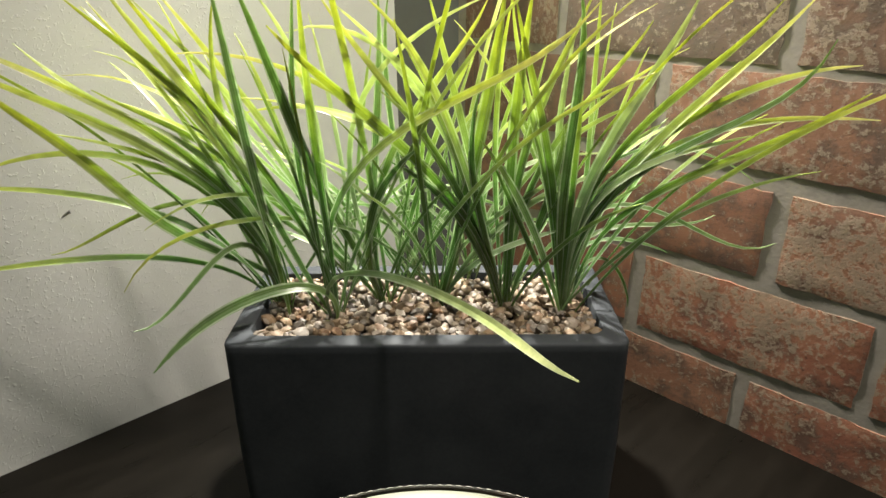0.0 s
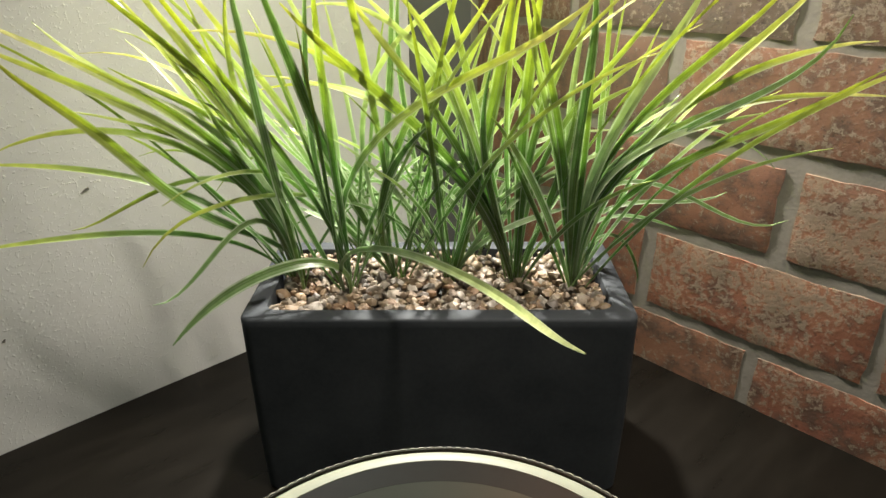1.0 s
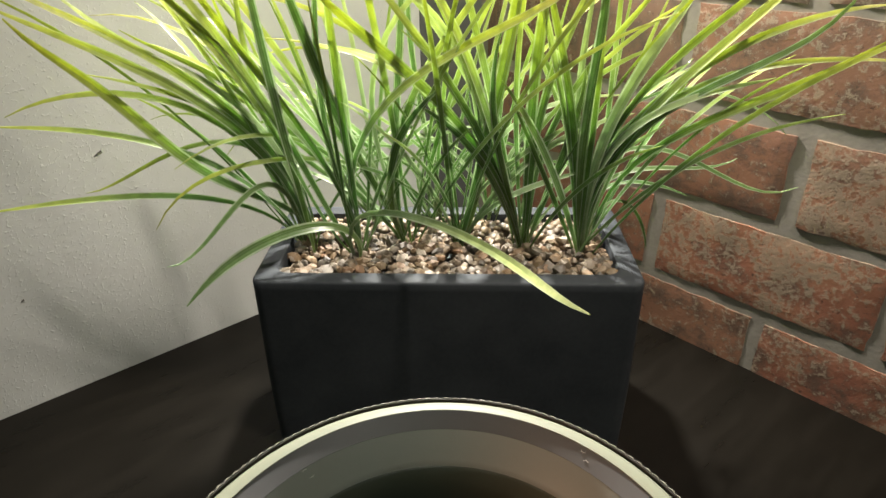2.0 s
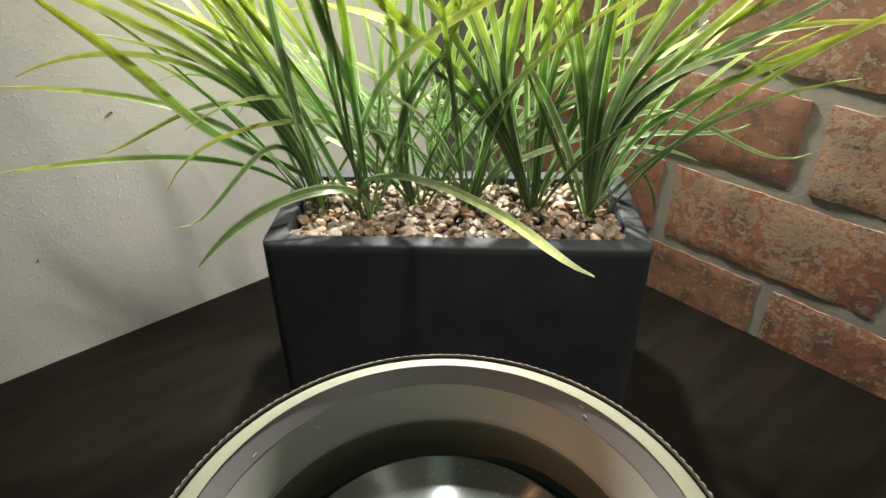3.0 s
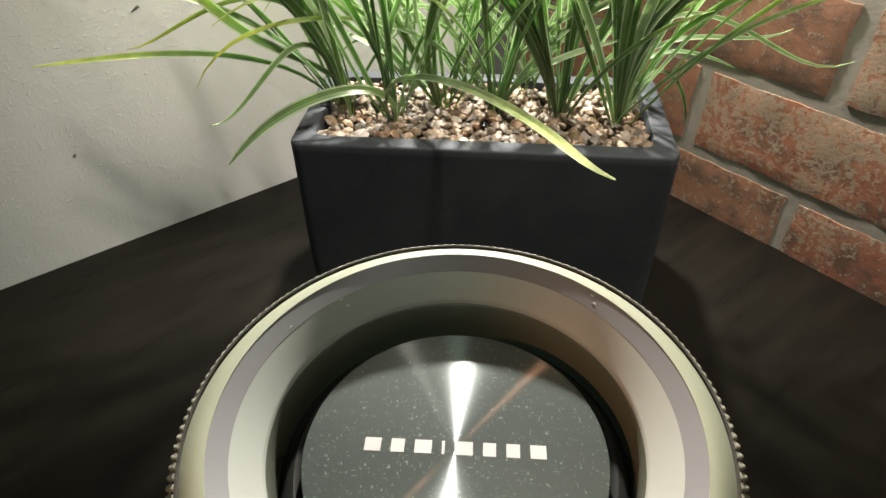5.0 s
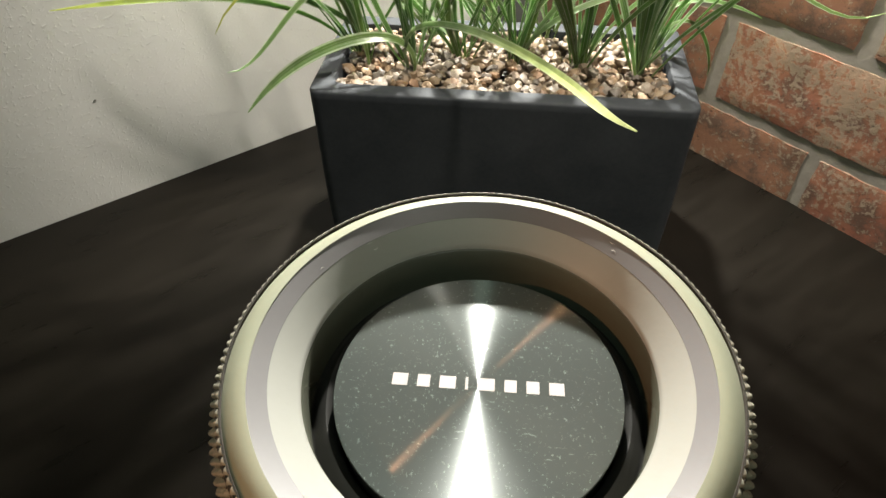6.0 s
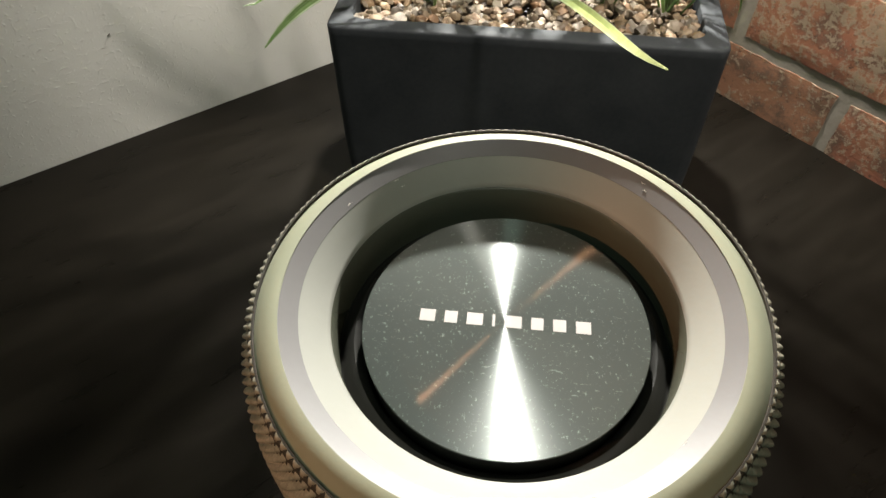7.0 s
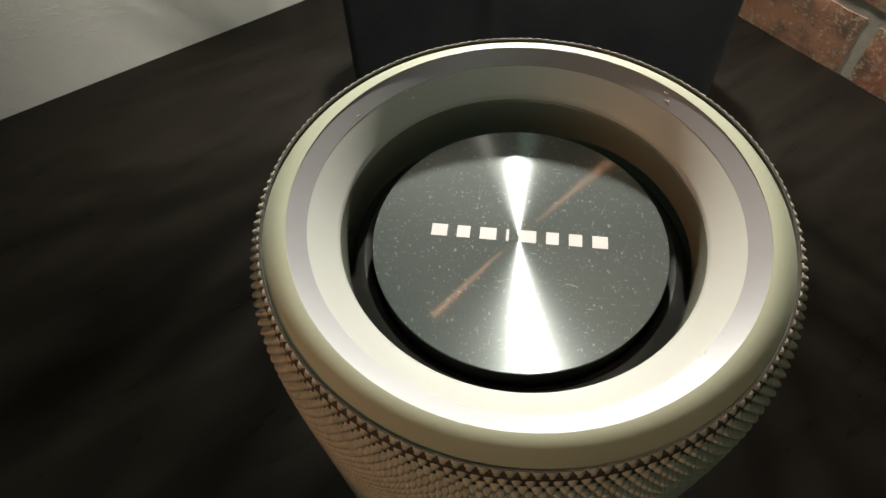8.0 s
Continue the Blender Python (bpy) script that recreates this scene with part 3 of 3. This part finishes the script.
leaf(tuft_e, 5.1, 0.9, (41, 262, 104), (36, 261, 157), (28, 257, 209), (40, 250, 261))
leaf(tuft_e, 5.7, 0.9, (42, 262, 104), (44, 261, 144), (40, 259, 183), (44, 255, 222), (48, 250, 261))
leaf(tuft_e, 5.1, 0.9, (42, 259, 104), (47, 258, 144), (37, 257, 187), (61, 254, 223), (74, 250, 260))
leaf(tuft_e, 3.7, 0.9, (44, 259, 104), (44, 259, 143), (43, 258, 190), (83, 257, 213), (102, 255, 248))
leaf(tuft_e, 3.4, 0.9, (43, 259, 104), (48, 261, 135), (35, 262, 179), (74, 267, 200), (105, 270, 209))
leaf(tuft_e, 4.0, 0.0, (41, 259, 104), (31, 258, 137), (16, 255, 172), (-15, 250, 188))
leaf(tuft_e, 4.6, 0.0, (41, 259, 104), (34, 256, 145), (16, 250, 183), (26, 240, 224))
leaf(tuft_e, 4.0, 0.55, (44, 259, 104), (50, 258, 138), (67, 254, 170), (65, 250, 204))
leaf(tuft_e, 3.4, 1.0, (44, 259, 104), (49, 258, 138), (80, 254, 157), (105, 250, 176))
leaf(tuft_f, 4.6, 0.55, (70, 252, 104), (63, 252, 143), (64, 253, 184), (41, 254, 219), (40, 255, 259))
leaf(tuft_f, 4.6, 0.9, (71, 252, 104), (65, 252, 143), (67, 251, 183), (50, 251, 219), (41, 250, 257))
leaf(tuft_f, 5.4, 0.0, (72, 252, 104), (66, 250, 144), (62, 249, 183), (76, 245, 223), (66, 240, 261))
leaf(tuft_f, 4.0, 1.0, (71, 255, 104), (66, 257, 151), (61, 260, 199), (71, 265, 244))
leaf(tuft_f, 6.3, 1.0, (72, 252, 104), (70, 250, 145), (71, 248, 188), (103, 242, 220), (113, 235, 259))
leaf(tuft_f, 4.6, 0.55, (73, 252, 104), (69, 251, 150), (72, 250, 202), (129, 248, 220), (153, 245, 257))
leaf(tuft_f, 4.6, 0.9, (73, 252, 104), (66, 251, 153), (97, 248, 195), (137, 245, 221), (164, 240, 258))
leaf(tuft_f, 4.0, 0.9, (74, 255, 104), (66, 253, 157), (91, 251, 199), (145, 245, 228), (190, 240, 230))
leaf(tuft_f, 3.7, 0.0, (74, 255, 104), (71, 253, 149), (83, 248, 206), (162, 240, 192), (170, 230, 242))
leaf(tuft_f, 3.4, 0.9, (73, 252, 104), (64, 251, 157), (94, 250, 211), (164, 247, 208), (208, 245, 205))
leaf(tuft_f, 4.3, 0.9, (75, 255, 104), (79, 253, 139), (81, 248, 179), (139, 240, 182), (157, 232, 199), (183, 220, 222))
leaf(tuft_f, 2.0, 0.0, (75, 255, 104), (72, 256, 122), (90, 260, 163), (111, 262, 111), (110, 265, 100))
leaf(tuft_f, 4.6, 0.55, (70, 249, 104), (60, 247, 138), (47, 245, 172), (26, 240, 200))
leaf(tuft_f, 3.4, 0.55, (69, 252, 104), (58, 252, 133), (45, 251, 161), (32, 250, 189))
leaf(tuft_f, 4.0, 0.55, (73, 252, 104), (73, 252, 136), (79, 251, 171), (106, 250, 190))
leaf(tuft_f, 3.7, 1.0, (73, 252, 104), (71, 250, 136), (65, 249, 187), (118, 244, 191), (147, 240, 200))
leaf(tuft_f, 3.7, 1.0, (73, 252, 104), (63, 252, 144), (79, 251, 181), (119, 250, 194))
leaf(tuft_f, 3.4, 1.0, (72, 252, 104), (64, 252, 145), (73, 251, 185), (112, 250, 205))
leaf(tuft_g, 2.3, 0.9, (-37, 292, 104), (-46, 291, 153), (-94, 290, 180), (-118, 288, 228), (-173, 285, 223))
leaf(tuft_g, 2.3, 1.0, (-37, 292, 104), (-52, 291, 151), (-106, 288, 157), (-106, 285, 226), (-153, 280, 235))
leaf(tuft_g, 2.3, 1.0, (-37, 292, 104), (-43, 291, 133), (-20, 289, 175), (11, 285, 150))
leaf(tuft_h, 4.0, 0.0, (-2, 292, 104), (-6, 292, 157), (-24, 291, 208), (-14, 290, 261))
leaf(tuft_h, 2.3, 0.0, (-2, 292, 104), (7, 292, 132), (5, 291, 160), (-2, 290, 187))
leaf(tuft_h, 2.8, 0.55, (-10, 292, 104), (-9, 290, 131), (-7, 289, 157), (-14, 285, 183))
leaf(tuft_h, 2.3, 1.0, (-2, 292, 104), (-11, 291, 130), (-29, 289, 171), (-62, 285, 156))
leaf(tuft_h, 2.3, 1.0, (-4, 292, 104), (-26, 291, 132), (-15, 289, 168), (25, 285, 164))
leaf(tuft_i, 2.6, 1.0, (26, 292, 104), (19, 291, 139), (-5, 288, 174), (-44, 285, 157))
leaf(tuft_i, 2.6, 1.0, (26, 292, 104), (27, 291, 136), (44, 288, 178), (81, 285, 177))
leaf(tuft_i, 2.6, 0.55, (26, 292, 104), (23, 292, 130), (17, 291, 155), (13, 290, 181))
leaf(tuft_i, 2.6, 0.0, (29, 292, 104), (36, 292, 132), (44, 291, 159), (45, 290, 186))
leaf(tuft_j, 2.6, 0.0, (81, 274, 104), (63, 273, 152), (107, 272, 200), (150, 271, 113), (188, 270, 134))
leaf(tuft_j, 2.6, 0.0, (81, 274, 104), (68, 275, 141), (104, 281, 154), (136, 285, 130), (162, 290, 143))
leaf(tuft_j, 2.3, 0.55, (81, 274, 104), (72, 276, 146), (112, 281, 136), (136, 285, 123))
leaf(tuft_j, 2.8, 0.9, (81, 274, 104), (79, 275, 132), (69, 277, 175), (111, 281, 186), (136, 285, 200))
leaf(tuft_j, 1.7, 0.0, (81, 274, 104), (71, 274, 142), (71, 276, 220), (159, 278, 185), (180, 280, 160))

for parent, count, lean, reach in (
    (tuft_a, 3, -0.45, 150), (tuft_b, 2, -0.25, 130), (tuft_c, 3, -0.20, 140), (tuft_d, 4, 0.05, 130), (tuft_e, 2, 0.05, 130), (tuft_f, 3, 0.35, 140),
    (tuft_b, 4, -0.20, 205), (tuft_c, 4, -0.05, 205), (tuft_d, 4, 0.0, 200), (tuft_e, 4, 0.05, 205), (tuft_f, 2, 0.10, 200), (tuft_a, 3, -0.35, 205),
    (tuft_g, 9, -0.30, 160), (tuft_h, 9, -0.05, 130), (tuft_i, 9, 0.10, 130), (tuft_j, 8, 0.35, 155),
):
    fill(parent, count, lean, reach)

# ---- the loudspeaker ----


def speaker():
    ob = tagged(new("portable_speaker"), "sage green cylindrical portable speaker in woven fabric, standing upright", "speaker")
    top = 0.2025
    # woven sleeve: raised wedge-shaped stitches, each row shifted by half a stitch
    around, per, pitch = 156, 6, 0.00104
    z_top, z_low = 0.2013, 0.1357
    rows = int(round((z_top - z_low) / pitch))
    sub = 6
    n, mrows = around * per, rows * sub + 1
    j, i = np.meshgrid(np.arange(mrows), np.arange(n), indexing="ij")
    row = np.minimum(j // sub, rows - 1)
    v = (j / sub - row)
    u = (i / per + 0.5 * (row % 2)) % 1.0
    wide = 0.50 - 0.22 * v
    h = np.sqrt(np.clip(1 - ((u - 0.5) / wide) ** 2, 0, 1)) * np.sqrt(np.clip(1 - ((v - 0.44) / 0.47) ** 2, 0, 1))
    z = z_top - (z_top - z_low) * j / (mrows - 1)
    bulge = 0.0359 + 0.0021 * (1 - np.exp(-(z_top - z) / 0.0048)) - 0.022 * (z_top - z)
    slope = -(0.0021 / 0.0048) * np.exp(-(z_top - z) / 0.0048) + 0.022
    lift = np.interp(j / sub, (0, 1, 2, 5), (0.00035, 0.0006, 0.0010, 0.0014)) * h - 0.0007
    r = bulge + lift / np.sqrt(1 + slope ** 2)
    z = z - lift * slope / np.sqrt(1 + slope ** 2)
    a = 2 * np.pi * i / n
    co = np.stack([r * np.cos(a), r * np.sin(a), z], -1).reshape(-1, 3)
    idx = (j * n + i)
    quads = np.stack([idx[:-1], np.roll(idx, -1, 1)[:-1], np.roll(idx, -1, 1)[1:], idx[1:]], -1).reshape(-1, 4)
    me = bpy.data.meshes.new("fabric_sleeve")
    me.from_pydata(co.tolist(), [], quads[:, ::-1].tolist())
    me.materials.append(YARN)
    me.shade_smooth()
    part("fabric_sleeve", me, YARN, ob, "woven sage and brown yarn")
    backing = [(0.0351, z_top - 0.0003)] + [(0.0359 + 0.0021 * (1 - math.exp(-q / 0.0048)) - 0.022 * q - 0.00036, z_top - q) for q in (0.0005, 0.001, 0.002, 0.003, 0.0045, 0.0065, 0.009, 0.013, 0.02, 0.04, z_top - z_low - 0.001)] + [(0.034, z_low + 0.001), (0.0351, z_top - 0.0003)]
    part("backing_cloth", lathe(backing, 192), WEAVE, ob, "dark cloth under the stitches", True)
    part("lower_sleeve", lathe(((0.0, 0.004), (0.0350, 0.004), (0.0365, 0.012), (0.0365, z_low), (0.030, z_low)), 96), YARN, ob, smooth=True)
    part("foot", lathe(((0.0, 0.0), (0.030, 0.0), (0.031, 0.004), (0.0, 0.0041)), 96), RUBBER, ob, "black rubber foot", smooth=True)
    # rim: rounded shoulder outside, flat shelf that carries the strip
    rim = [(0.0335, 0.190), (0.0358, 0.1950), (0.0364, 0.1984), (0.0361, 0.1993), (0.0354, 0.2001), (0.0344, 0.2010), (0.0334, 0.2017), (0.0323, 0.2021), (0.0316, 0.2021), (0.0316, 0.1990), (0.0335, 0.190)]
    part("rim", lathe(rim, 192), SAGE, ob, "smooth sage plastic rim", True)
    strip = [(0.0316, 0.1980), (0.0316, 0.20195), (0.0291, 0.2006), (0.0291, 0.1980), (0.0316, 0.1980)]
    part("light_strip", lathe(strip, 192), STRIP, ob, "unlit milky light ring", True)
    cone = [(0.0291, 0.1965), (0.0291, 0.20055), (0.0256, 0.1979), (0.0252, 0.1973), (0.0252, 0.1965), (0.0291, 0.1965)]
    part("funnel_ring", lathe(cone, 192), CREAM, ob, "satin cream plastic funnel", True)
    well = [(0.0252, 0.1970), (0.0250, 0.1964), (0.0250, 0.1870), (0.0300, 0.1870), (0.0300, 0.1964), (0.0252, 0.1964), (0.0252, 0.1970)]
    part("well_wall", lathe(well, 160), GLOSS, ob, "glossy sage wall inside the funnel", True)
    surround = [(0.0250, 0.1890), (0.0244, 0.1893), (0.0236, 0.1906), (0.0226, 0.1912), (0.0217, 0.1906), (0.0213, 0.1895), (0.0213, 0.1860), (0.0250, 0.1860), (0.0250, 0.1890)]
    part("surround", lathe(surround, 160), RUBBER, ob, "black rubber roll round the radiator", True)
    part("disc_carrier", lathe(((0.0, 0.1870), (0.0207, 0.1870), (0.0208, 0.1931), (0.0, 0.1931)), 160), RUBBER, ob, "black rubber carrier under the disc", True)
    disc = [(0.0, 0.1936), (0.006, 0.1936), (0.0145, 0.1936), (0.0205, 0.1936), (0.0211, 0.19355), (0.0212, 0.1934), (0.0211, 0.1932), (0.0, 0.1932)]
    radiator = part("radiator", lathe(disc, 160), METAL, ob, "turned aluminium disc with fine rings", True)
    # eight plain bars stand for the printed mark
    x = -0.0127
    for wide in (0.0023, 0.0019, 0.0024, 0.0004, 0.0025, 0.0018, 0.0019, 0.0022):
        part("print_bar", box(x, -0.0009, 0.1936, x + wide, 0.0012, 0.19364), INK, radiator, "white printed bar")
        x += wide + 0.00142
    return ob


speaker_ob = speaker()

# ---- small marks ----


def thread(points, radius, material, name, parent, label=""):
    """A thin round fibre along a few points."""
    bm = bmesh.new()
    rings = []
    pts = [Vector(p) for p in points]
    for k, p in enumerate(pts):
        t = (pts[min(k + 1, len(pts) - 1)] - pts[max(k - 1, 0)]).normalized()
        a = t.orthogonal().normalized()
        b = t.cross(a)
        rr = radius * (0.35 if k in (0, len(pts) - 1) else 1)
        rings.append([bm.verts.new(p + a * rr * math.cos(q) + b * rr * math.sin(q)) for q in (0, 1.57, 3.14, 4.71)])
    for r0, r1 in zip(rings, rings[1:]):
        for k in range(4):
            bm.faces.new((r0[k], r0[(k + 1) % 4], r1[(k + 1) % 4], r1[k]))
    return part(name, bm, material, parent, label, True)


LINT = surface("white_lint", (0.55, 0.52, 0.46), (0.65, 0.62, 0.56), 400, 0.8, 900, 0.02)
DARK_MARK = surface("dark_mark", (0.10, 0.09, 0.08), (0.16, 0.15, 0.13), 400, 0.9, 900, 0.02)
for angle, rad, bend in ((132, 0.0288, 0.4), (131, 0.0279, -0.3), (47, 0.0300, 0.5), (49, 0.0310, -0.4), (150, 0.0296, 0.3), (228, 0.0290, 0.2), (318, 0.0293, -0.3)):
    a = radians(angle)
    h = 0.20062 - (0.0291 - rad) * 0.76 if rad < 0.0291 else 0.20066 + (rad - 0.0291) * 0.54
    c = Vector((rad * math.cos(a), rad * math.sin(a), h))
    d = Vector((-math.sin(a), math.cos(a), 0)) * 0.0004
    e = Vector((math.cos(a), math.sin(a), 0.6)) * 0.0003 * bend
    thread((c - d, c - d * 0.3 + e, c + d * 0.4 + e, c + d), 0.00005, LINT, "lint", speaker_ob, "fleck of pale lint")
# two small dark marks on the plaster
for dx, dz, long in ((0, 0, 0.005), (-0.060, -0.075, 0.002)):
    x, z = 0.0565 + dx, 0.1455 + dz
    ob = thread(((x - long * 0.5, -0.0001, z - long * 0.35), (x, -0.0003, z), (x + long * 0.4, -0.0003, z + long * 0.2), (x + long * 0.5, -0.0001, z - long * 0.1)), 0.0004, DARK_MARK, "wall_mark", plaster_wall)
    ob.matrix_basis = Matrix.Identity(4)

# ---- bricks ----


def brick_mesh(seed, length, height, depth=0.012):
    """A weathered brick face: x and z across it, y into the wall."""
    bm = bmesh.new()
    nx, nz = 22, 9
    grid = []
    for k in range(nz + 1):
        line = []
        for i in range(nx + 1):
            x, z = length * (i / nx - 0.5), height * (k / nz - 0.5)
            p = Vector((x * 40 + seed * 9.1, z * 40, seed * 2.3))
            edge = i in (0, nx) or k in (0, nz)
            x += 0.0010 * noise.noise(p * 2.1) + 0.0008 * noise.noise(p * 6)
            z += 0.0008 * noise.noise(p * 2.1 + Vector((3, 9, 1))) + 0.0008 * noise.noise(p * 6 + Vector((1, 4, 7)))
            y = 0.0004 * noise.noise(p) + (0.0004 + 0.0004 * noise.noise(p * 3 + Vector((5, 2, 8))) if edge else 0)
            line.append(bm.verts.new((x, y, z)))
        grid.append(line)
    for k in range(nz):
        for i in range(nx):
            bm.faces.new((grid[k][i], grid[k][i + 1], grid[k + 1][i + 1], grid[k + 1][i]))
    border = [e for e in bm.edges if e.is_boundary]
    got = bmesh.ops.extrude_edge_only(bm, edges=border)
    for v in got["geom"]:
        if isinstance(v, bmesh.types.BMVert):
            v.co.y = depth
    return bm


def bricks():
    pitch_x, pitch_z, height = 0.139, 0.0598, 0.0512
    shapes = [mesh_of("brick", brick_mesh(k, 0.1300, height), BRICK, True) for k in range(12)]
    r = random.Random(4)
    for course in range(-1, 10):
        z = 0.0720 + pitch_z * (course - 1) - (0.003 if course > 3 else 0)
        # distance of one upright joint from the wall's own zero
        joint = (-0.0900 if course > 3 else -0.0795) if course % 2 == 0 else -0.1570
        for k in range(-3, 8):
            x = joint + pitch_x * (k + 0.5)
            if x - 0.066 < -0.313 or x > 0.78:
                if x < 0 and x + 0.066 > -0.30:
                    wide = (x + 0.0655) - (-0.313)
                    m = Matrix.Translation((-0.313 + wide / 2, -0.0005, z)) @ Matrix.Diagonal((wide / 0.131, 1, 1, 1))
                    ob = part("brick", r.choice(shapes), BRICK, brick_wall, m=m)
                    burn = 0.6 if course in (3, 4) else 0.3
                    ob.color = (burn, 0.3, 0, 1)
                continue
            m = Matrix.Translation((x + r.uniform(-0.0015, 0.0015), r.uniform(-0.0005, -0.0002), z + r.uniform(-0.0012, 0.0012)))
            ob = part("brick", r.choice(shapes), BRICK, brick_wall, m=m)
            # the upper ones by the corner are the greyest
            burn = 0.85 if course == 4 and x < -0.09 else 0.6 if course >= 4 or course == 3 and x < -0.10 else 0.15 if course == 0 else r.uniform(0.0, 0.3)
            lime = 0.95 if course == 2 and x > -0.07 else 0.5 if course >= 4 else r.uniform(0.25, 0.75)
            ob.color = (burn, lime, 0, 1)


bricks()
